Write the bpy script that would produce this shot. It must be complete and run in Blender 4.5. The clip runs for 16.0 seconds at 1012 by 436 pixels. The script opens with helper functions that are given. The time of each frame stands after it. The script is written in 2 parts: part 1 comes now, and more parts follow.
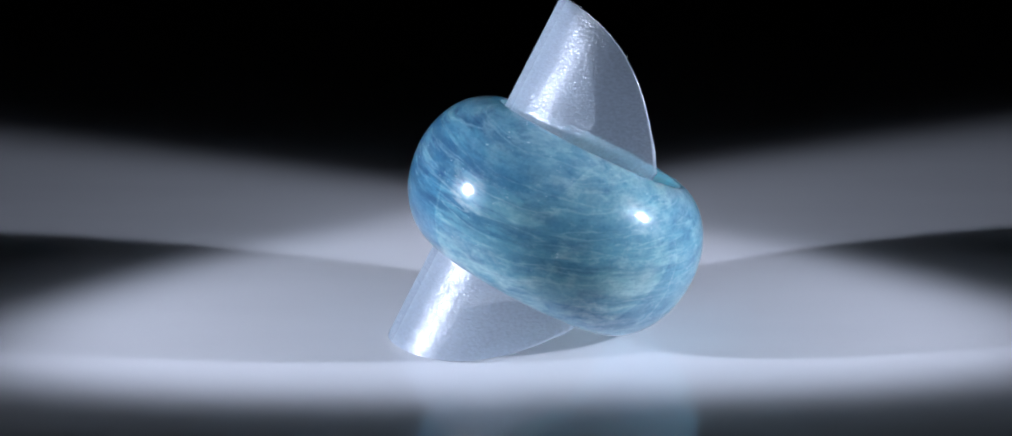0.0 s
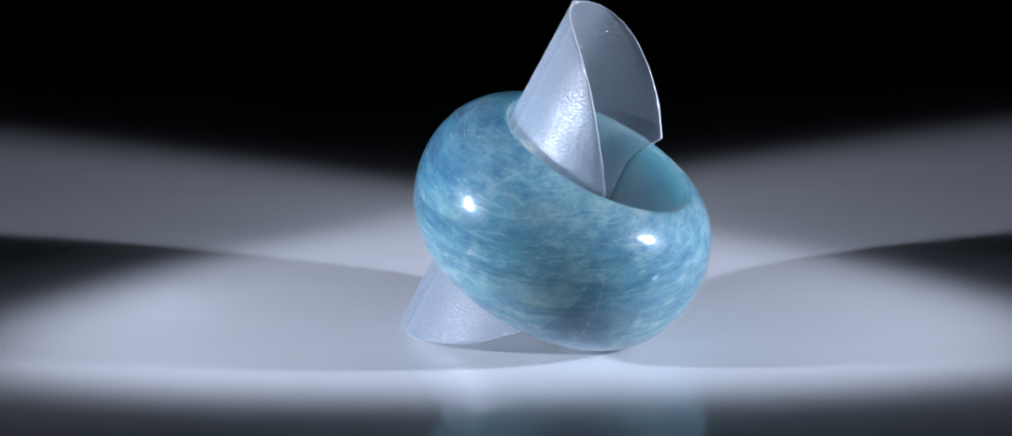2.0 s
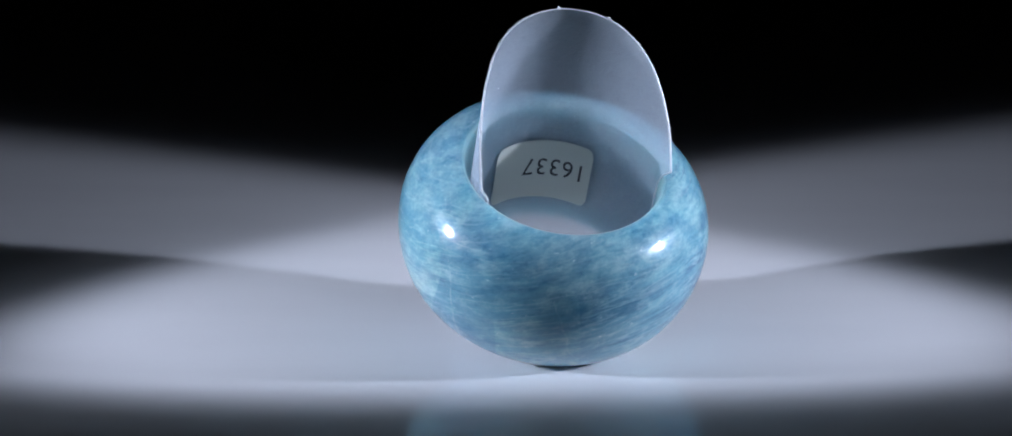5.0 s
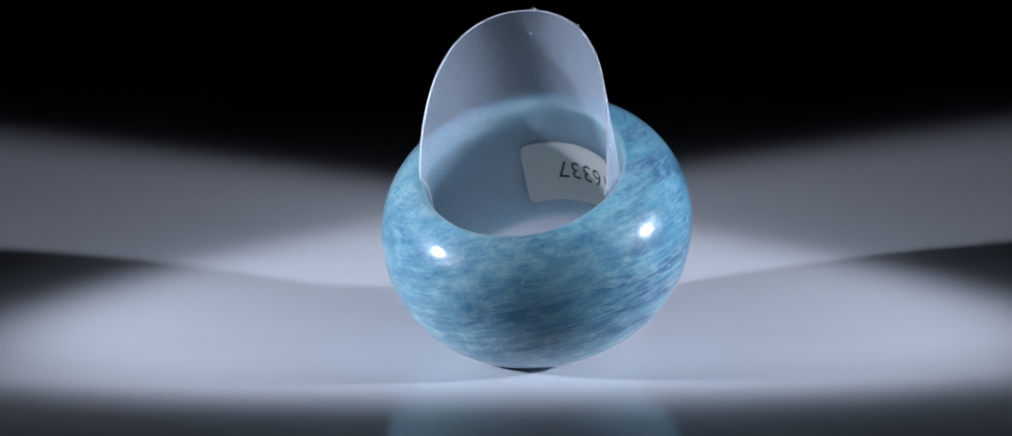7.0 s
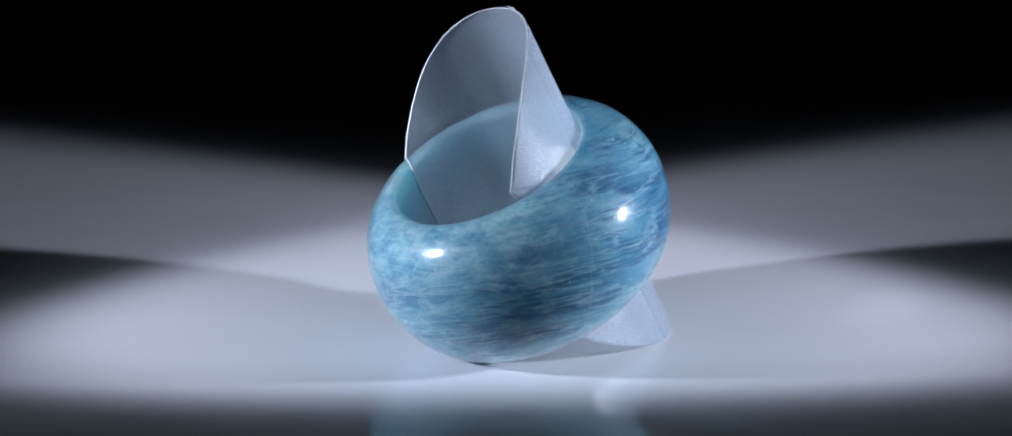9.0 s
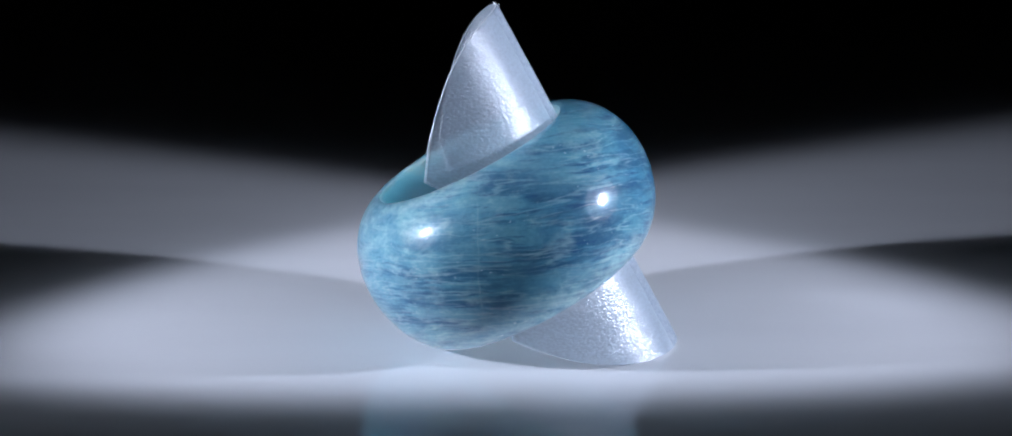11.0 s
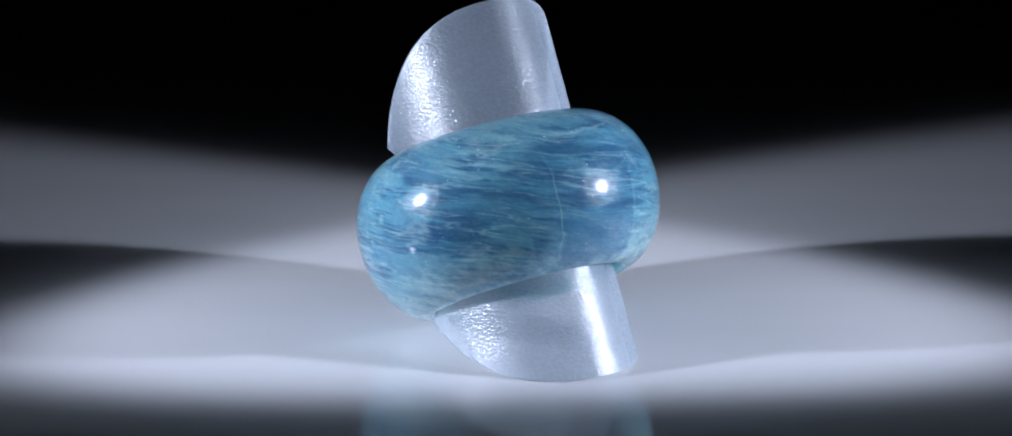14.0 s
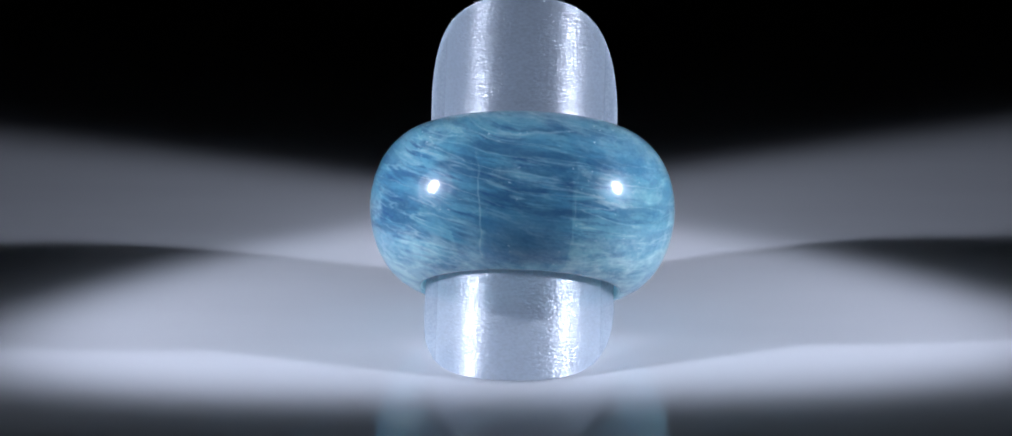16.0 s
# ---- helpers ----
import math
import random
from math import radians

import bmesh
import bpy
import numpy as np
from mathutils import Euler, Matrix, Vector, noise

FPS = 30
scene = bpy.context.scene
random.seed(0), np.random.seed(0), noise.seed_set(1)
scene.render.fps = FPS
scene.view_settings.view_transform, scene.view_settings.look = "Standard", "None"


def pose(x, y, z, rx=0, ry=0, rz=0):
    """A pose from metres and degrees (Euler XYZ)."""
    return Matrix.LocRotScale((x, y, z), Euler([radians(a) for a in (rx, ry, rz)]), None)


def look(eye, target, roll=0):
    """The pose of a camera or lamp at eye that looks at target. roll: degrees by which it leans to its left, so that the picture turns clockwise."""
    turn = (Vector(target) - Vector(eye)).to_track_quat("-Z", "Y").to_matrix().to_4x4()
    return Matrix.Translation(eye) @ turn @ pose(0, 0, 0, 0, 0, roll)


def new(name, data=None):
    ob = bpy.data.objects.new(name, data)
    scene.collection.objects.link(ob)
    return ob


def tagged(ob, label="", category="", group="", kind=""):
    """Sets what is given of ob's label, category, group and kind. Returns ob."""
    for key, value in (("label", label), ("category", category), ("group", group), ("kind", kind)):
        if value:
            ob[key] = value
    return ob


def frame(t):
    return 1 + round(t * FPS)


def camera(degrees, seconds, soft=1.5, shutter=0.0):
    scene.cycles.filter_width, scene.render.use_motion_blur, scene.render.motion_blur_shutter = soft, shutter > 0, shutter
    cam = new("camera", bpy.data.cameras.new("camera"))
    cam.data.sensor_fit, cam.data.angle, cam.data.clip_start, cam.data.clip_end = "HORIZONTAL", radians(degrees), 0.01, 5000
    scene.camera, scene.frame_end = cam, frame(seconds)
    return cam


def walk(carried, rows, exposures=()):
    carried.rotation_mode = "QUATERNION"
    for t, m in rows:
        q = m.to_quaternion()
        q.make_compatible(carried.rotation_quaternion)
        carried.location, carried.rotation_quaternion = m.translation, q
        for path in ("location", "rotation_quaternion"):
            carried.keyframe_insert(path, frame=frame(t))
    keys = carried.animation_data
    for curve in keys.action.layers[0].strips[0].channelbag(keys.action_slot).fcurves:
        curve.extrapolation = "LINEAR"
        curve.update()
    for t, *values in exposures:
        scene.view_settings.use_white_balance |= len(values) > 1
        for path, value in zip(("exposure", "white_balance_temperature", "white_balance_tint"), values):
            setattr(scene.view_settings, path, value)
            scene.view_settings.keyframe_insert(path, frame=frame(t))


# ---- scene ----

# ---- camera: a macro lens, standing still; one unit U is 0.06 mm ----
U = 0.00006
FLOOR = 191.2          # depth of the table under the turning axis' reference point, in U
PITCH, YAW, DIST = 0.27913, -0.01235, 3600.0
eye = Vector((0, -math.cos(PITCH) * DIST, math.sin(PITCH) * DIST + FLOOR)) * U
aim = eye + Vector((math.sin(YAW) * math.cos(PITCH), math.cos(YAW) * math.cos(PITCH), -math.sin(PITCH)))
cam = camera(2 * math.degrees(math.atan(784 / DIST)), 16.0, soft=1.8)
walk(cam, [(0.0, look(eye, aim)), (16.0, look(eye, aim))])

# ---- light: two cool LED lamps left and right of the ring, a dark studio around ----
world = bpy.data.worlds.new("studio_dark")
world.use_nodes = True
world.node_tree.nodes["Background"].inputs[0].default_value = (0.5, 0.6, 1.0, 1)
world.node_tree.nodes["Background"].inputs[1].default_value = 0.0006
scene.world = world

# place of each LED and where it points
LAMPS = [((-2480, -783, 979), (330, 362, 0)), ((2550, -554, 936), (-464, 338, 0))]
CORE, SPILL = 1.42, 0.30


def spot(place, target, half, power, blend, size):
    data = bpy.data.lights.new("led_beam", "SPOT")
    data.energy, data.color = power, (0.715, 0.79, 1.0)
    data.spot_size, data.spot_blend = radians(2 * half), blend
    data.shadow_soft_size = size * U
    ob = new("led_beam", data)
    ob.matrix_world = look(Vector(place) * U, Vector(target) * U)
    return ob


for place, target in LAMPS:
    spot(place, target, 12.1, CORE, 0.56, 52)      # the LED itself
    spot(place, target, 12.1, SPILL, 0.56, 220)    # the glow of its reflector dish


# ---- measures of the ring, in U ----
def axis_frame(lean, azimuth):
    """Columns: sideways, away from the lean, along the leaning axis."""
    a, b = radians(lean), radians(azimuth)
    d = Vector((math.sin(b) * math.sin(a), -math.cos(b) * math.sin(a), math.cos(a)))
    e = Vector((math.cos(b), math.sin(b), 0))
    return np.array([e, d.cross(e), d]).T


RING_C = np.array((12.68, -44.73, 1.89 + FLOOR))
RING_M = axis_frame(27.73, -9.53)
RING_R, RING_A, RING_TOP, RING_LOW = 142.9, 95.6, 122.4, 131.7
HOLE = 150.0


# ---- materials ----
def material(name):
    m = bpy.data.materials.new(name)
    m.use_nodes = True
    m.node_tree.nodes.clear()
    return m, m.node_tree.nodes, m.node_tree.links


def node(nodes, kind, **values):
    n = nodes.new(kind)
    for key, value in values.items():
        n.inputs[key.replace("_", " ")].default_value = value
    return n


def ramp(nodes, stops, mode="LINEAR"):
    n = nodes.new("ShaderNodeValToRGB")
    e = n.color_ramp.elements
    n.color_ramp.interpolation = mode
    while len(e) < len(stops):
        e.new(0.5)
    for el, (at, col) in zip(e, stops):
        el.position = at
        el.color = col if len(col) == 4 else (*col, 1)
    return n


def mix(nodes, links, a, b, fac, mode="MIX"):
    n = nodes.new("ShaderNodeMix")
    n.data_type, n.blend_type = "RGBA", mode
    for slot, value in ((0, fac), (6, a), (7, b)):
        if isinstance(value, (int, float)):
            n.inputs[slot].default_value = value
        elif isinstance(value, tuple):
            n.inputs[slot].default_value = (*value, 1)
        else:
            links.new(value, n.inputs[slot])
    return n.outputs[2]


def plain(name, colour, rough=0.5, metal=0.0, grain=0.15, scale=900.0):
    m, n, l = material(name)
    out = n.new("ShaderNodeOutputMaterial")
    b = node(n, "ShaderNodeBsdfPrincipled", Roughness=rough, Metallic=metal)
    tc = n.new("ShaderNodeTexCoord")
    t = node(n, "ShaderNodeTexNoise", Scale=scale, Detail=6.0)
    l.new(tc.outputs["Object"], t.inputs["Vector"])
    lo, hi = tuple(c * (1 - grain) for c in colour), tuple(min(1, c * (1 + grain)) for c in colour)
    l.new(mix(n, l, lo, hi, t.outputs[0]), b.inputs["Base Color"])
    bump = node(n, "ShaderNodeBump", Strength=0.1, Distance=0.00005)
    l.new(t.outputs[0], bump.inputs["Height"])
    l.new(bump.outputs[0], b.inputs["Normal"])
    l.new(b.outputs[0], out.inputs[0])
    return m


def glow(name, colour, strength):
    m, n, l = material(name)
    out = n.new("ShaderNodeOutputMaterial")
    e = n.new("ShaderNodeEmission")
    e.inputs[0].default_value, e.inputs[1].default_value = (*colour, 1), strength
    l.new(e.outputs[0], out.inputs[0])
    return m


def table_material():
    """White gloss acrylic with a faint haze and wipe marks."""
    m, n, l = material("white_gloss_acrylic")
    out = n.new("ShaderNodeOutputMaterial")
    b = node(n, "ShaderNodeBsdfPrincipled", Roughness=0.06, IOR=1.46)
    tc = n.new("ShaderNodeTexCoord")
    t = node(n, "ShaderNodeTexNoise", Scale=55.0, Detail=5.0, Roughness=0.55)
    mp = n.new("ShaderNodeMapping")
    mp.inputs["Scale"].default_value = (0.35, 1.6, 1)
    l.new(tc.outputs["Object"], mp.inputs["Vector"])
    l.new(mp.outputs[0], t.inputs["Vector"])
    l.new(mix(n, l, (0.70, 0.70, 0.72), (0.80, 0.80, 0.81), t.outputs[0]), b.inputs["Base Color"])
    r = ramp(n, [(0.3, (0.012,) * 3), (0.75, (0.03,) * 3)])
    l.new(t.outputs[0], r.inputs[0])
    l.new(r.outputs[0], b.inputs["Roughness"])
    l.new(b.outputs[0], out.inputs[0])
    return m


def stone_material():
    """Polished translucent aquamarine: clear blue zones, fibrous milky streaks, mottled clouds, cracks and inclusions
    with painted glints.
    """
    m, n, l = material("aquamarine")
    out = n.new("ShaderNodeOutputMaterial")
    b = node(n, "ShaderNodeBsdfPrincipled", Roughness=0.07, IOR=1.58)
    tc = n.new("ShaderNodeTexCoord")
    raw = tc.outputs["Object"]
    unit = n.new("ShaderNodeVectorMath")          # from here on in U
    unit.operation = "SCALE"
    unit.inputs["Scale"].default_value = 1 / U
    l.new(raw, unit.inputs[0])

    def bent(source, size, amount):
        wn = node(n, "ShaderNodeTexNoise", Scale=1 / size, Detail=2.0)
        l.new(source, wn.inputs["Vector"])
        mid = n.new("ShaderNodeVectorMath")
        mid.operation = "SUBTRACT"
        mid.inputs[1].default_value = (0.5, 0.5, 0.5)
        l.new(wn.outputs["Color"], mid.inputs[0])
        off = n.new("ShaderNodeVectorMath")
        off.operation = "MULTIPLY_ADD"
        off.inputs[1].default_value = (amount,) * 3
        l.new(mid.outputs[0], off.inputs[0])
        l.new(source, off.inputs[2])
        return off.outputs[0]

    wavy = bent(bent(unit.outputs[0], 280.0, 55.0), 40.0, 4.0)
    # layers lie in a plane tipped against the table
    lay = n.new("ShaderNodeVectorMath")
    lay.operation = "DOT_PRODUCT"
    lay.inputs[1].default_value = (-0.23, -0.07, 1.0)
    l.new(wavy, lay.inputs[0])
    sep, com = n.new("ShaderNodeSeparateXYZ"), n.new("ShaderNodeCombineXYZ")
    l.new(wavy, sep.inputs[0])
    l.new(sep.outputs[0], com.inputs[0])
    l.new(sep.outputs[1], com.inputs[1])
    l.new(lay.outputs["Value"], com.inputs[2])
    obj = com.outputs[0]

    def noise_at(wide, thick, shift=0.0, detail=6.0, rough=0.6, dist=0.0, source=None):
        """Noise with features this wide along the layers and this thick across them."""
        mp = n.new("ShaderNodeMapping")
        mp.inputs["Scale"].default_value = (1 / wide, 1 / wide, 1 / thick)
        mp.inputs["Location"].default_value = (shift, shift * 0.7, shift * 1.3)
        l.new(source or obj, mp.inputs["Vector"])
        t = node(n, "ShaderNodeTexNoise", Scale=1.0, Detail=detail, Roughness=rough, Distortion=dist)
        l.new(mp.outputs[0], t.inputs["Vector"])
        return t.outputs[0]

    def curve(value, stops):
        r = ramp(n, [(at, (v, v, v) if isinstance(v, (int, float)) else v) for at, v in stops])
        l.new(value, r.inputs[0])
        return r.outputs[0]

    def times(a, c):
        return mix(n, l, a, c, 1.0, "MULTIPLY")

    def along(way, lo, hi, source=None):
        d = n.new("ShaderNodeVectorMath")
        d.operation = "DOT_PRODUCT"
        d.inputs[1].default_value = way
        l.new(source or obj, d.inputs[0])
        r = n.new("ShaderNodeMapRange")
        r.inputs["From Min"].default_value, r.inputs["From Max"].default_value = lo, hi
        l.new(d.outputs["Value"], r.inputs["Value"])
        return r.outputs[0]

    clouds = noise_at(170.0, 75.0, 3.1, 4.0, 0.55)
    zones = noise_at(170.0, 90.0, 7.7, 3.0, 0.5)
    bands = noise_at(150.0, 26.0, 1.9, 6.0, 0.60)
    fibre = noise_at(85.0, 6.5, 4.3, 5.0, 0.66)
    wisps = noise_at(100.0, 13.0, 9.2, 8.0, 0.70, 0.08)
    veins = noise_at(190.0, 20.0, 12.6, 3.0, 0.5)
    mottle = noise_at(36.0, 20.0, 5.5, 10.0, 0.72, 0.1)
    puffs = noise_at(85.0, 50.0, 15.4, 8.0, 0.66, 0.15)
    fine = noise_at(7.0, 5.0, 2.2, 4.0, 0.6)
    side = curve(along((0.86, 0.5, 0.0), -240.0, 240.0), [(0.22, 0.25), (0.45, 0.55), (0.70, 1.0)])
    fibrous = times(side, curve(zones, [(0.36, 0.25), (0.52, 1.0)]))
    mottled = curve(along((-0.55, -0.82, 0.15), -240.0, 240.0), [(0.35, 0.12), (0.75, 1.0)])
    calm = curve(zones, [(0.44, 1.0), (0.56, 0.25)])
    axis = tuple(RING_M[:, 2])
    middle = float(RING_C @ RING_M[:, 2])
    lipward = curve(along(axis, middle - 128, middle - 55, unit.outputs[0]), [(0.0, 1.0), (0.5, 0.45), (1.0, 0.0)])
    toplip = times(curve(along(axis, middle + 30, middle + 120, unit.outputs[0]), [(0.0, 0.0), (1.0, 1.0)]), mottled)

    DEEP, BLUE, MID, PALE, MILK = (0.036, 0.125, 0.210), (0.066, 0.200, 0.285), (0.112, 0.280, 0.350), (0.205, 0.385, 0.430), (0.370, 0.530, 0.545)
    col = curve(clouds, [(0.34, BLUE), (0.48, (0.085, 0.255, 0.345)), (0.62, MID), (0.76, PALE)])
    col = mix(n, l, col, times(col, (1.36, 1.18, 1.08)), mottled)
    # broad dark and pale bands
    col = mix(n, l, col, DEEP, times(curve(bands, [(0.42, 0.90), (0.52, 0.0)]), curve(fibrous, [(0.15, 0.30), (0.8, 1.0)])))
    col = mix(n, l, col, PALE, times(curve(bands, [(0.57, 0.0), (0.70, 0.60)]), calm))
    # fibres
    col = mix(n, l, col, (0.026, 0.100, 0.205), times(curve(fibre, [(0.37, 0.85), (0.45, 0.0)]), fibrous))
    col = mix(n, l, col, PALE, times(curve(fibre, [(0.60, 0.0), (0.70, 0.50)]), side))
    col = mix(n, l, col, MILK, times(curve(wisps, [(0.58, 0.0), (0.72, 0.65)]), curve(side, [(0.2, 0.45), (1.0, 1.0)])))
    col = mix(n, l, col, MILK, times(curve(veins, [(0.470, 0.0), (0.494, 0.38), (0.506, 0.38), (0.530, 0.0)]), curve(puffs, [(0.38, 0.1), (0.52, 1.0)])))
    # clouds of milky grains, with dark gaps
    col = mix(n, l, col, MILK, times(curve(mottle, [(0.52, 0.0), (0.68, 0.60)]), mottled))
    col = mix(n, l, col, (0.040, 0.155, 0.255), times(curve(mottle, [(0.34, 0.42), (0.46, 0.0)]), mottled))
    col = mix(n, l, col, MILK, curve(puffs, [(0.57, 0.0), (0.74, 0.50)]))
    # milky lips; light through the thin stone is put into the colour
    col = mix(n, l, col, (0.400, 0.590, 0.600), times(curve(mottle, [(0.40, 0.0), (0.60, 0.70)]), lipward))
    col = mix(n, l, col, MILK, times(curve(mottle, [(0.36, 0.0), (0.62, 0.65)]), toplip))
    # cell planes, one side clearer than the other
    cell = node(n, "ShaderNodeTexVoronoi", Scale=1 / 150.0, Randomness=1.0)
    l.new(wavy, cell.inputs["Vector"])
    col = times(col, curve(cell.outputs["Color"], [(0.25, (0.80, 0.86, 0.92)), (0.75, (1.13, 1.09, 1.05))]))
    # single upright cracks: a plane's normal and distance, the side of the ring and its reach in height
    cracks = (((-0.993, 0.115, 0.03), -73, (0.115, 0.993, 0), 190, 340, 0.85), ((-0.993, 0.115, -0.06), 46, (0.115, 0.993, 0), 170, 300, 0.45),
              ((-0.88, -0.45, 0.12), 108, (0.115, 0.993, 0), 200, 300, 0.5), ((0.727, -0.687, 0.0), -53, (-0.687, -0.727, 0), 60, 170, 0.6),
              ((0.727, -0.687, 0.1), 127, (-0.687, -0.727, 0), 40, 130, 0.5), ((-0.19, -0.98, -0.05), 50, (0.98, -0.19, 0), 120, 300, 0.4))
    kinked = bent(unit.outputs[0], 42.0, 20.0)
    for normal, at, facing, low, high, strength in cracks:
        line = curve(along(normal, at - 20.0, at + 20.0, kinked), [(0.45, 0.0), (0.49, 0.7), (0.51, 0.7), (0.53, 0.10), (0.58, 0.0)])
        reach = times(curve(along((0, 0, 1.0), low - 20.0, high + 20.0, kinked), [(0.0, 0.0), (0.14, 1.0), (0.86, 1.0), (1.0, 0.0)]), curve(along(facing, 120.0, 190.0, unit.outputs[0]), [(0.0, 0.0), (1.0, strength)]))
        col = mix(n, l, col, (0.420, 0.570, 0.560), times(times(line, reach), curve(mottle, [(0.38, 0.15), (0.58, 1.0)])))
    # a clear blue block between two of the cracks
    block = times(curve(along((-0.993, 0.115, 0.0), -78.0, 52.0, kinked), [(0.0, 0.0), (0.05, 1.0), (0.80, 0.9), (1.0, 0.0)]), curve(along((0.0, 0.0, 1.0), 165.0, 262.0, wavy), [(0.0, 0.0), (0.16, 1.0), (0.75, 0.9), (1.0, 0.0)]))
    block = times(block, curve(along((0.115, 0.993, 0.0), 90.0, 150.0, unit.outputs[0]), [(0.0, 0.0), (1.0, 0.55)]))
    col = mix(n, l, col, (0.050, 0.150, 0.262), block)
    # grain, and small inclusions whose bright glints are painted white
    col = times(col, curve(fine, [(0.34, (0.88, 0.92, 0.94)), (0.66, (1.12, 1.08, 1.07))]))
    glint_flakes = noise_at(9.0, 4.5, 21.3, 2.0, 0.5)
    col = mix(n, l, col, (0.75, 0.84, 0.86), times(curve(glint_flakes, [(0.70, 0.0), (0.76, 0.9)]), curve(puffs, [(0.48, 0.0), (0.60, 1.0)])))
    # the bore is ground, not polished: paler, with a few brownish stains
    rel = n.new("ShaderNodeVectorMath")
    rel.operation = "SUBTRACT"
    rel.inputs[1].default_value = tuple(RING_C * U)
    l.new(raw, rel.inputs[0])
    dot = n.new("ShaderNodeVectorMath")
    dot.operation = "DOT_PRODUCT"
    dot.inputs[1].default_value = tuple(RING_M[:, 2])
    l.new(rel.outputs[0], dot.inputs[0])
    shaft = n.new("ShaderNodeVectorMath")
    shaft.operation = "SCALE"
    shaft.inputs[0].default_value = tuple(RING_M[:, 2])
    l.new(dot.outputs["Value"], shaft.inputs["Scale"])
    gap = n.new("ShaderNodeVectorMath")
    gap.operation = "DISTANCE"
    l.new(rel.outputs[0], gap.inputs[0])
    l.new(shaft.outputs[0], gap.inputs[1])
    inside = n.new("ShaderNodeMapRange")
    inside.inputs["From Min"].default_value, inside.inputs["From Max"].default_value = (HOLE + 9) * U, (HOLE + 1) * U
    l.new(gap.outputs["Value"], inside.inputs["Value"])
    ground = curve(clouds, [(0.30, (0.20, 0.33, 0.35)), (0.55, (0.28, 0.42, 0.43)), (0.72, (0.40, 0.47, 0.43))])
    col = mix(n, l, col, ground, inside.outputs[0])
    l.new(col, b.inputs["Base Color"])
    b.inputs["Subsurface Weight"].default_value = 0.80
    b.inputs["Subsurface Radius"].default_value = (0.55, 1.0, 1.15)
    b.inputs["Subsurface Scale"].default_value = 0.009
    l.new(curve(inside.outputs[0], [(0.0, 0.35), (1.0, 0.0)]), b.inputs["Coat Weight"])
    b.inputs["Coat Roughness"].default_value = 0.28
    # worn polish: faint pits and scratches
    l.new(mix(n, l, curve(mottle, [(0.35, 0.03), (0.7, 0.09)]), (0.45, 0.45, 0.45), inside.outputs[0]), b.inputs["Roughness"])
    pits = times(curve(fine, [(0.58, 0.0), (0.66, 1.0)]), mottled)
    bump = node(n, "ShaderNodeBump", Strength=0.22, Distance=0.00003)
    l.new(mix(n, l, mottle, pits, 0.5), bump.inputs["Height"])
    l.new(bump.outputs[0], b.inputs["Normal"])
    l.new(b.outputs[0], out.inputs[0])
    return m


def embossed(n, l, size, strength, depth):
    """A leather-like emboss: rounded pebbles drawn out across the roll. Gives its height and the bumped normal."""
    tc = n.new("ShaderNodeTexCoord")
    mp = n.new("ShaderNodeMapping")
    mp.inputs["Scale"].default_value = (0.75, 0.75, 1.35)
    l.new(tc.outputs["Object"], mp.inputs["Vector"])
    t = node(n, "ShaderNodeTexNoise", Scale=1 / (size * U), Detail=1.5, Roughness=0.5, Distortion=0.4)
    l.new(mp.outputs[0], t.inputs["Vector"])
    bump = node(n, "ShaderNodeBump", Strength=strength, Distance=depth * U)
    l.new(t.outputs[0], bump.inputs["Height"])
    return t.outputs[0], bump.outputs[0]


def blender_of(n, l):
    def blend(a, b, fac):
        x = n.new("ShaderNodeMixShader")
        x.inputs[0].default_value = fac
        l.new(a.outputs[0], x.inputs[1])
        l.new(b.outputs[0], x.inputs[2])
        return x
    return blend


def sheet_material():
    """Frosted clear plastic film with a leather-like embossed grain on its outer face."""
    m, n, l = material("frosted_plastic")
    out = n.new("ShaderNodeOutputMaterial")
    height, normal = embossed(n, l, 4.3, 1.0, 1.3)
    blend = blender_of(n, l)
    clear = node(n, "ShaderNodeBsdfTransparent", Color=(0.93, 0.95, 0.97, 1))
    dif = node(n, "ShaderNodeBsdfDiffuse", Color=(0.72, 0.83, 0.95, 1))
    tra = node(n, "ShaderNodeBsdfTranslucent", Color=(0.72, 0.83, 0.95, 1))
    gloss = node(n, "ShaderNodeBsdfGlossy", Color=(1, 1, 1, 1), Roughness=0.24)
    blur = node(n, "ShaderNodeBsdfRefraction", Color=(0.93, 0.96, 0.97, 1), Roughness=0.4, IOR=1.1)
    for sh in (dif, tra, gloss):
        l.new(normal, sh.inputs["Normal"])
    haze = blend(dif, tra, 0.55)
    body = blend(blend(clear, blur, 0.25), haze, 0.42)
    grain = ramp(n, [(0.34, (0.28,) * 3), (0.66, (0.40,) * 3)])
    l.new(height, grain.inputs[0])
    l.new(grain.outputs[0], body.inputs[0])
    l.new(blend(body, gloss, 0.055).outputs[0], out.inputs[0])
    return m


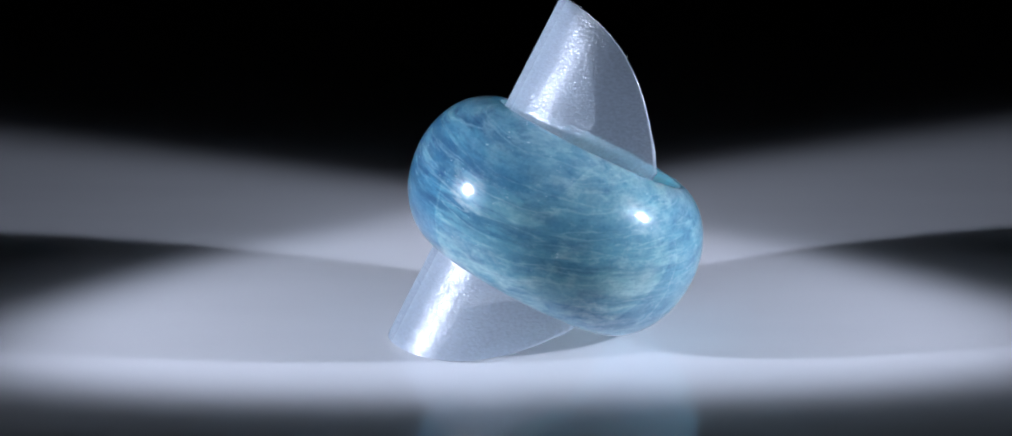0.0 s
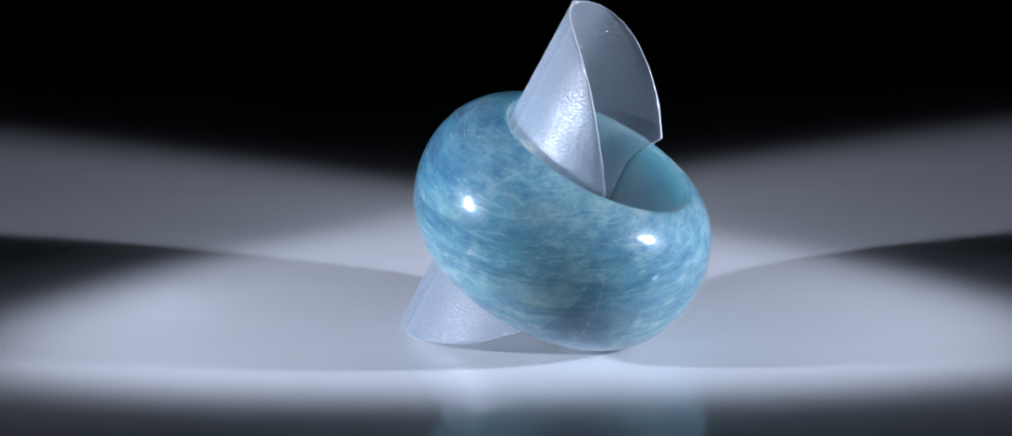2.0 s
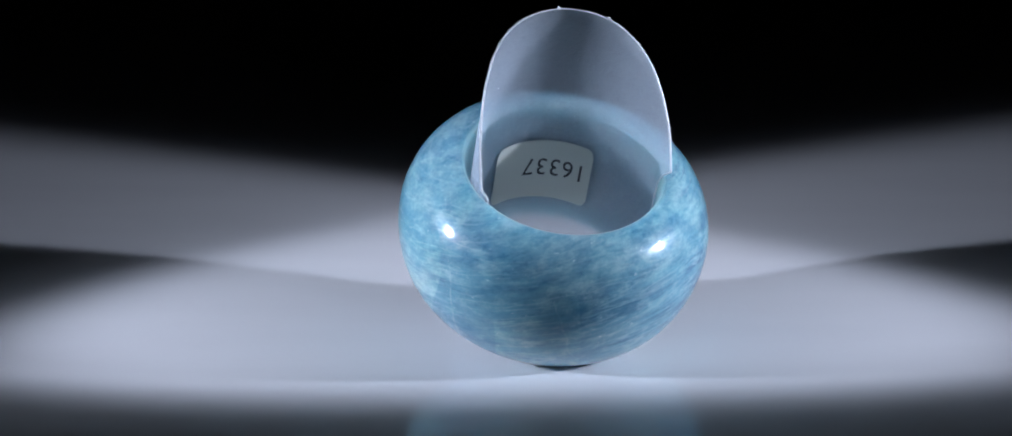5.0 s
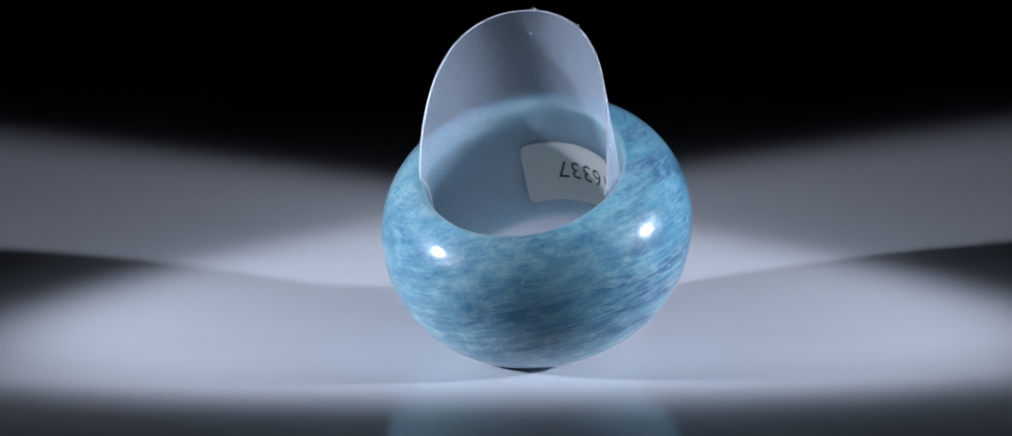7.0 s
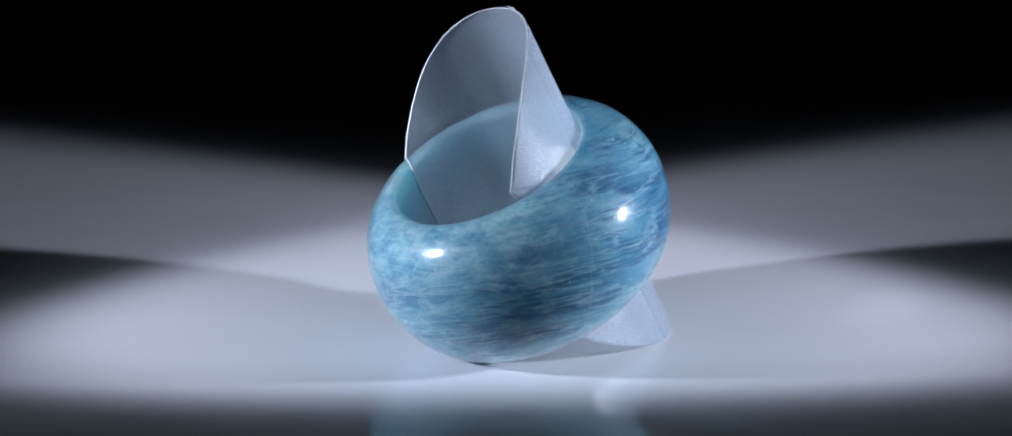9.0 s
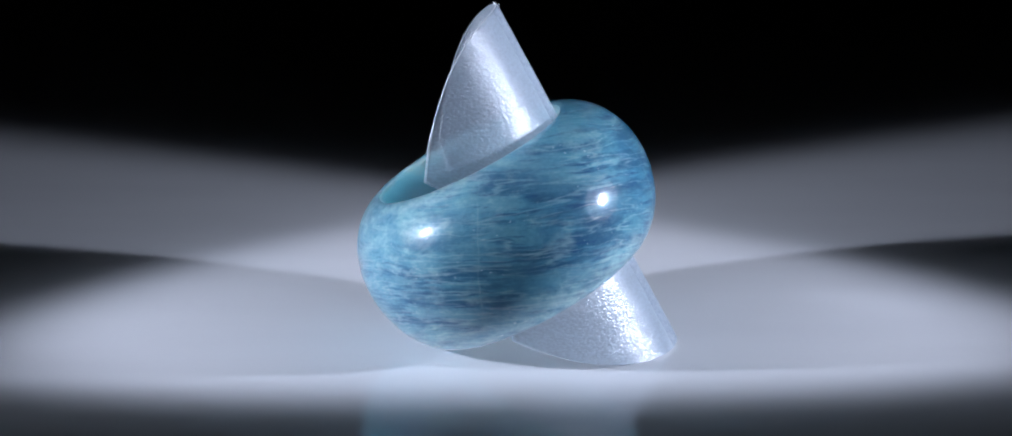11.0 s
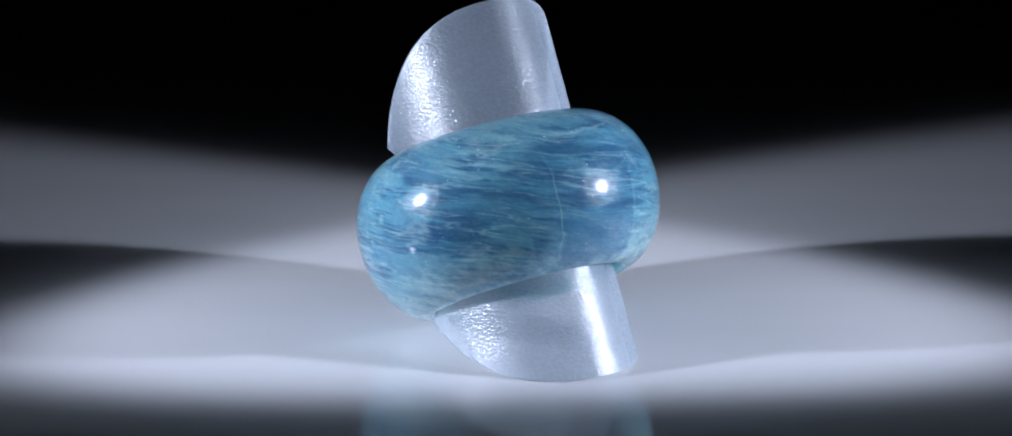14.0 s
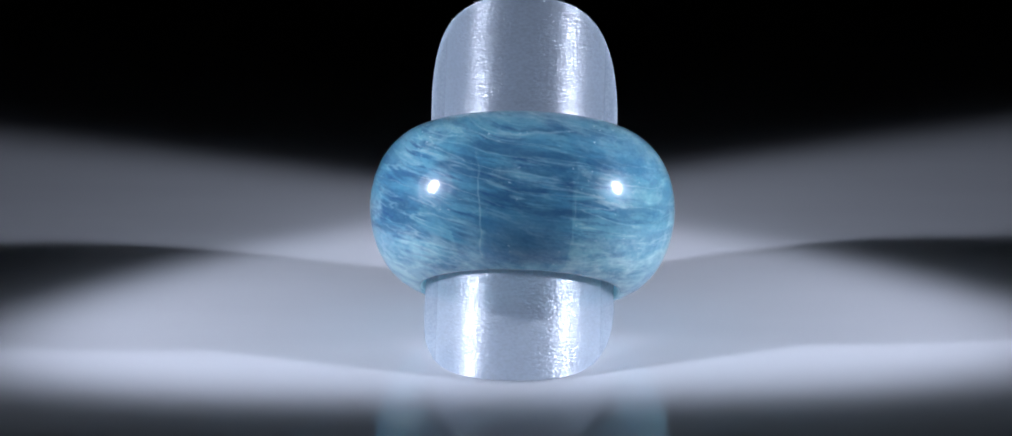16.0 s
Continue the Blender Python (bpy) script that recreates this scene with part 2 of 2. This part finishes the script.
def sheet_back_material():
    """The film's inner face, with the emboss showing through."""
    m, n, l = material("clear_plastic_face")
    out = n.new("ShaderNodeOutputMaterial")
    height, normal = embossed(n, l, 5.6, 1.0, 4.0)
    blend = blender_of(n, l)
    clear = n.new("ShaderNodeBsdfTransparent")
    gloss = node(n, "ShaderNodeBsdfGlossy", Roughness=0.22)
    dif = node(n, "ShaderNodeBsdfDiffuse", Color=(0.72, 0.83, 0.95, 1))
    for sh in (gloss, dif):
        l.new(normal, sh.inputs["Normal"])
    l.new(blend(blend(clear, dif, 0.06), gloss, 0.10).outputs[0], out.inputs[0])
    return m


def paper_material():
    """Thin label paper that lets some light through."""
    m, n, l = material("sticker_paper")
    out = n.new("ShaderNodeOutputMaterial")
    t = node(n, "ShaderNodeTexNoise", Scale=3000.0, Detail=4.0, Roughness=0.6)
    tone = ramp(n, [(0.35, (0.68, 0.68, 0.60)), (0.65, (0.76, 0.76, 0.69))])
    l.new(t.outputs[0], tone.inputs[0])
    dif = n.new("ShaderNodeBsdfDiffuse")
    tra = n.new("ShaderNodeBsdfTranslucent")
    x = n.new("ShaderNodeMixShader")
    x.inputs[0].default_value = 0.06
    for i, sh in enumerate((dif, tra)):
        l.new(tone.outputs[0], sh.inputs["Color"])
        l.new(sh.outputs[0], x.inputs[1 + i])
    l.new(x.outputs[0], out.inputs[0])
    return m


TABLE = table_material()
STONE = stone_material()
FILM = sheet_material()
FILM_BACK = sheet_back_material()
FILM_EDGE = plain("cut_plastic_edge", (0.74, 0.77, 0.80), 0.4)
PAPER = paper_material()
INK = plain("grey_ink", (0.03, 0.03, 0.035), 0.6)
BLACK = plain("black_cloth", (0.006, 0.006, 0.007), 0.95, scale=300.0)
HOUSING = plain("black_lamp_housing", (0.02, 0.02, 0.022), 0.4)
STEEL = plain("gooseneck_steel", (0.25, 0.25, 0.26), 0.35, 1.0)
LED = glow("led_white", (0.75, 0.85, 1.0), 7.0)


# ---- mesh helpers ----
def mesh_object(name, verts, faces, mat, parent=None, smooth=True, label=""):
    me = bpy.data.meshes.new(name)
    me.from_pydata([tuple(v) for v in verts], [], faces)
    me.materials.append(mat)
    if smooth:
        me.shade_smooth()
    me.update()
    ob = new(name, me)
    if parent:
        ob.parent = parent
    if label:
        tagged(ob, label)
    return ob


def part(name, bm, mat, parent=None, label="", smooth=False):
    me = bpy.data.meshes.new(name)
    bm.to_mesh(me)
    bm.free()
    me.materials.append(mat)
    if smooth:
        me.shade_smooth()
    ob = new(name, me)
    if parent:
        ob.parent = parent
    if label:
        tagged(ob, label)
    return ob


def box(size, at, bevel=0.0):
    bm = bmesh.new()
    bmesh.ops.create_cube(bm, size=1)
    bmesh.ops.scale(bm, vec=size, verts=bm.verts)
    bmesh.ops.translate(bm, vec=at, verts=bm.verts)
    if bevel:
        bmesh.ops.bevel(bm, geom=bm.edges[:], offset=bevel, segments=3, affect="EDGES")
    return bm


# ---- the setting: table top and a dark studio ----
floor = tagged(part("floor", box((1.6, 1.6, 0.02), (0, 0.2, -0.01), 0.0), TABLE), "white glossy acrylic table top reflecting the ring", "table top", kind="structure")
for name, size, at in (("wall_north", (1.6, 0.02, 1.0), (0, 1.01, 0.5)), ("wall_south", (1.6, 0.02, 1.0), (0, -0.61, 0.5)),
                       ("wall_east", (0.02, 1.6, 1.0), (0.81, 0.2, 0.5)), ("wall_west", (0.02, 1.6, 1.0), (-0.81, 0.2, 0.5))):
    tagged(part(name, box(size, at), BLACK), "matt black cloth backdrop", "backdrop", kind="structure")
tagged(part("ceiling", box((1.64, 1.64, 0.02), (0, 0.2, 1.012)), BLACK), "matt black cloth overhead", "ceiling", kind="structure")

# ---- the ring ----
def ring_profile():
    """Half-section of the ring: domed outside, rounded lips, straight bore. Pairs of radius and height in U."""
    pts = []
    lip = 8.0
    for k in range(65):
        v = -math.pi / 2 + math.pi * k / 64
        rho, z = RING_R + RING_A * math.cos(v), math.sin(v) * (RING_TOP if v > 0 else RING_LOW)
        if rho >= HOLE + lip:
            pts.append((rho, z))
    r0, zt = pts[-1]
    zb = pts[0][1]
    for k in range(1, 9):
        a = math.pi / 2 * k / 8
        pts.append((HOLE + (r0 - HOLE) * (1 - math.sin(a)), zt + 0.4 * math.sin(2 * a) - lip * (1 - math.cos(a))))
    for k in range(1, 7):
        pts.append((HOLE, zt - lip + (zb - zt + 2 * lip) * k / 7))
    for k in range(8, 0, -1):
        a = math.pi / 2 * k / 8
        pts.append((HOLE + (r0 - HOLE) * (1 - math.sin(a)), zb - 0.4 * math.sin(2 * a) + lip * (1 - math.cos(a))))
    return pts


def build_ring():
    prof, turns = ring_profile(), 192
    verts, faces, n = [], [], len(prof)
    for i in range(turns):
        u = 2 * math.pi * i / turns
        wide = 1 - 0.002 * math.cos(u) - 0.024 * math.sin(u)
        for rho, z in prof:
            local = np.array((rho * math.cos(u), rho * math.sin(u), z * wide))
            verts.append((RING_M @ local + RING_C) * U)
    drop = min(v[2] for v in verts)
    verts = [(v[0], v[1], v[2] - drop) for v in verts]
    for i in range(turns):
        j = (i + 1) % turns
        for k in range(n):
            h = (k + 1) % n
            faces.append((i * n + k, j * n + k, j * n + h, i * n + h))
    ring = mesh_object("stone_ring", verts, faces, STONE)
    return tagged(ring, "polished blue aquamarine stone ring leaning on a rolled plastic sheet", "ring"), drop


ring, ring_drop = build_ring()

# ---- the rolled plastic sheet inside the ring ----
SHEET_C = np.array((7.73, -92.08, 1.89 + FLOOR))
SHEET_M = axis_frame(28.21, -9.31)
THICK = 3.2


def arch(z, a, b, depth):
    """How far round the roll the sheet reaches where its end's arch has come back by this much."""
    c = (-b + math.sqrt(b * b + 4 * a * max(0.0, depth))) / (2 * a)
    return math.acos(max(-1.0, 1 - c))


def sheet_point(a, z, inset):
    """A place on the sheet in U: the turn round the roll, the height along it, and the depth under its outer face."""
    p = SHEET_M @ np.array((148.2 * math.sin(a), 148.2 * 1.278 * math.cos(a), z)) + SHEET_C
    # held in by the bore where it passes through the ring
    q = RING_M.T @ (p - RING_C)
    rad = math.hypot(q[0], q[1])
    out = max(0.0, (abs(q[2]) - 118) / 60)
    limit = HOLE - 2.2 + 60 * min(1.0, out) ** 1.5
    if rad > limit:
        q[:2] *= limit / rad
        rad = limit
    q[:2] *= (rad - inset) / rad
    return RING_M @ q + RING_C


def build_sheet():
    cols, rows, thick = 96, 120, THICK
    low_end, top_end = -313.7, 280.7
    grids = []
    for inset in (0.0, thick):
        grid = []
        for i in range(cols + 1):
            for j in range(rows + 1):
                z = low_end + (top_end - low_end) * (0.5 - 0.5 * math.cos(math.pi * j / rows))
                up, down = arch(z, 121.2, 25.8, top_end - z), arch(z, 81.8, 60.0, z - low_end)
                tuck = min(1.0, max(0.0, (124 - z) / 66)) * min(1.0, max(0.0, (z + 130) / 60))
                right = min(up, down, 1.63 - 0.14 * tuck * tuck * (3 - 2 * tuck))
                left = -min(up, down, 1.66 + 0.08 * tuck)
                a = left + (right - left) * i / cols
                fray = 1 + 0.006 * noise.noise((z * 0.05, 0.3 + (i > cols / 2), 0)) + 0.004 * noise.noise((z * 0.21, 1.3 + (i > cols / 2), 0))
                if i in (0, cols):
                    a *= fray
                p = sheet_point(a, z, inset)
                grid.append(p * U)
        grids.append(grid)
    verts = grids[0] + grids[1]
    n, h, faces = len(grids[0]), rows + 1, []
    for i in range(cols):
        for j in range(rows):
            a = i * h + j
            q = (a, a + h, a + h + 1, a + 1)
            faces += [q, tuple(n + k for k in reversed(q))]
    rim = [i * h for i in range(cols + 1)] + [cols * h + j for j in range(1, h)] + [i * h + rows for i in range(cols - 1, -1, -1)] + [j for j in range(rows - 1, 0, -1)]
    for a, b in zip(rim, rim[1:] + rim[:1]):
        faces.append((b, a, n + a, n + b))
    drop = min(v[2] for v in verts)
    verts = [(v[0], v[1], v[2] - drop) for v in verts]
    ob = mesh_object("plastic_sheet", verts, faces, FILM)
    ob.data.materials.append(FILM_BACK)
    ob.data.materials.append(FILM_EDGE)
    body = 2 * cols * rows
    for k, face in enumerate(ob.data.polygons):
        face.material_index = 2 if k >= body else k % 2
    return tagged(ob, "rolled frosted translucent plastic sheet propping up the ring", "plastic sheet"), drop


sheet, sheet_drop = build_sheet()


def inner_face(phi, height, lift):
    """The place on the sheet's inner face that lies in this direction of the bore and at this height of it."""
    a, z = radians(phi), height
    for step in range(12):
        q = RING_M.T @ (sheet_point(a, z, THICK + lift) - RING_C)
        a += radians(phi) - math.atan2(q[0], q[1])
        z += height - q[2]
    return Vector(sheet_point(a, z, THICK + lift) * U) - Vector((0, 0, sheet_drop))


def build_label():
    lo, hi, zb, zt, corner = -27.0, 39.5, -76.0, 44.0, 14.0
    verts, faces, cols, rows = [], [], 40, 16
    for lift in (0.4, 1.2):
        for i in range(cols + 1):
            f = i / cols
            x = f * (hi - lo) * math.pi / 180 * HOLE
            wide = (hi - lo) * math.pi / 180 * HOLE
            cut = 0.0
            near = min(x, wide - x)
            if near < corner:
                cut = corner - math.sqrt(corner ** 2 - (corner - near) ** 2)
            for j in range(rows + 1):
                z = zb + cut + (zt - zb - 2 * cut) * j / rows
                verts.append(inner_face(lo + f * (hi - lo), z, lift))
    n = (cols + 1) * (rows + 1)
    for i in range(cols):
        for j in range(rows):
            a = i * (rows + 1) + j
            q = (a, a + 1, a + rows + 2, a + rows + 1)
            faces += [q, tuple(n + k for k in reversed(q))]
    sticker = mesh_object("sticker", verts, faces, PAPER, ring, label="small white paper sticker printed with a number")
    curve = bpy.data.curves.new("digits", "FONT")
    curve.body, curve.size, curve.align_x, curve.align_y = "16337", 50.0, "CENTER", "CENTER"
    curve.space_character = 1.05
    curve.resolution_u = 3
    tmp = bpy.data.objects.new("digits", curve)
    me = bpy.data.meshes.new_from_object(tmp)
    bpy.data.objects.remove(tmp)
    bm = bmesh.new()
    bm.from_mesh(me)
    bmesh.ops.subdivide_edges(bm, edges=[e for e in bm.edges if e.calc_length() > 6], cuts=3)
    for v in bm.verts:
        phi = 15.5 - v.co.x * 0.84 / HOLE * 180 / math.pi
        v.co = inner_face(phi, -9.0 - v.co.y, 1.6)
    bm.to_mesh(me)
    bm.free()
    me.materials.clear()
    me.materials.append(INK)
    digits = new("digits", me)
    digits.parent = sticker
    tagged(digits, "grey printed digits 16337")


build_label()


def build_burrs():
    """Tiny torn threads left along the cut edge of the sheet."""
    me = sheet.data
    rim = [v for v in sorted({k for f in me.polygons if f.material_index == 2 for k in f.vertices})]
    rng = random.Random(5)
    tall = [k for k in rim if me.vertices[k].co.z > 0.016]
    for count in range(26):
        at = me.vertices[rng.choice(tall)].co.copy()
        bm, last = bmesh.new(), None
        way = Vector((rng.uniform(-1, 1), rng.uniform(-1, 1), rng.uniform(-0.3, 1))).normalized()
        long = rng.uniform(0.00015, 0.0004) if count else 0.0007
        r = rng.uniform(0.000018, 0.00004)
        for i in range(5):
            p = at + way * long * (i / 4 - 0.2) + Vector((0, 0, 0.3 * long * math.sin(i)))
            row = [bm.verts.new(p + Vector((r * math.cos(a), r * math.sin(a), r * math.sin(a + 1)))) for a in (0, 2.1, 4.2)]
            if last:
                for k in range(3):
                    bm.faces.new((last[k], last[(k + 1) % 3], row[(k + 1) % 3], row[k]))
            last = row
        part("burr", bm, FILM_EDGE, sheet)


build_burrs()


# ---- the two LED lamps beside the table ----
def build_lamp(place, target, side):
    at, to = Vector(place) * U, (Vector(target) - Vector(place)).normalized()
    turn = to.to_track_quat("Z", "Y").to_matrix().to_4x4()
    lamp = tagged(new("gooseneck_lamp"), "black gooseneck LED lamp standing on the table", "lamp")
    head_at = at - to * 0.012
    base_at = Vector((at.x + side * 0.06, at.y - 0.03, 0))
    lamp.matrix_world = Matrix.Translation(base_at)

    def place_bm(bm, m):
        bmesh.ops.transform(bm, matrix=Matrix.Translation(-base_at) @ m, verts=bm.verts)
        return bm

    bm = bmesh.new()
    for r1, r2, z, d in ((0.050, 0.050, -0.006, 0.010), (0.050, 0.022, -0.020, 0.018)):
        bmesh.ops.create_cone(bm, cap_ends=True, segments=40, radius1=r2, radius2=r1, depth=d, matrix=Matrix.Translation((0, 0, z)))
    part("head", place_bm(bm, Matrix.Translation(head_at) @ turn), HOUSING, lamp)
    for k in range(24):
        a = 2 * math.pi * k / 24
        spot_at = head_at + turn.to_3x3() @ Vector((0.043 * math.cos(a), 0.043 * math.sin(a), 0))
        seat = Matrix.Translation(spot_at) @ (Vector((0, 0, 200 * U)) - spot_at).to_track_quat("Z", "Y").to_matrix().to_4x4()
        bm = bmesh.new()
        bmesh.ops.create_uvsphere(bm, u_segments=10, v_segments=6, radius=0.0033)
        part("led", place_bm(bm, seat), LED, lamp)
        # an added dark tube round each LED blocks its light outside the beam
        bm = bmesh.new()
        rows = [[bm.verts.new((q * math.cos(math.pi * k / 8), q * math.sin(math.pi * k / 8), z)) for k in range(16)] for q, z in ((0.0036, -0.003), (0.0036, 0.016), (0.0042, 0.016), (0.0042, -0.003))]
        for e, f in zip(rows, rows[1:]):
            for k in range(16):
                bm.faces.new((e[k], e[(k + 1) % 16], f[(k + 1) % 16], f[k]))
        part("led_light_stop", place_bm(bm, seat), BLACK, lamp)
    bm = bmesh.new()
    bmesh.ops.create_cone(bm, cap_ends=True, segments=40, radius1=0.045, radius2=0.040, depth=0.008, matrix=Matrix.Translation((0, 0, 0.004)))
    part("base", bm, HOUSING, lamp)
    a, b = Vector((0, 0, 0.006)), head_at - to * 0.027 - base_at
    ctrl = [a, a + Vector((0, 0, 0.05)), b - to * 0.03, b]
    bm, last, rings = bmesh.new(), None, 28
    for i in range(rings + 1):
        t = i / rings
        p = ctrl[0] * (1 - t) ** 3 + ctrl[1] * 3 * t * (1 - t) ** 2 + ctrl[2] * 3 * t * t * (1 - t) + ctrl[3] * t ** 3
        d = (ctrl[1] - ctrl[0]) * (1 - t) ** 2 + (ctrl[2] - ctrl[1]) * 2 * t * (1 - t) + (ctrl[3] - ctrl[2]) * t * t
        rot = d.to_track_quat("Z", "Y")
        r = 0.0040 if i % 2 else 0.0045
        row = [bm.verts.new(p + rot @ Vector((r * math.cos(2 * math.pi * k / 12), r * math.sin(2 * math.pi * k / 12), 0))) for k in range(12)]
        if last:
            for k in range(12):
                bm.faces.new((last[k], last[(k + 1) % 12], row[(k + 1) % 12], row[k]))
        last = row
    part("neck", bm, STEEL, lamp, smooth=True)
    return lamp


for (place, target), side in zip(LAMPS, (-1, 1)):
    tagged(build_lamp(place, target, side), group="lamps beside the table")

# ---- what moves: ring and sheet turn together, clockwise from above ----
RATE, FACING = 18.066, 6.4


def motions():
    rows = [(t * 0.5, pose(0, 0, 0, 0, 0, -RATE * (t * 0.5 - FACING))) for t in range(33)]
    walk(ring, rows)
    walk(sheet, rows)


motions()
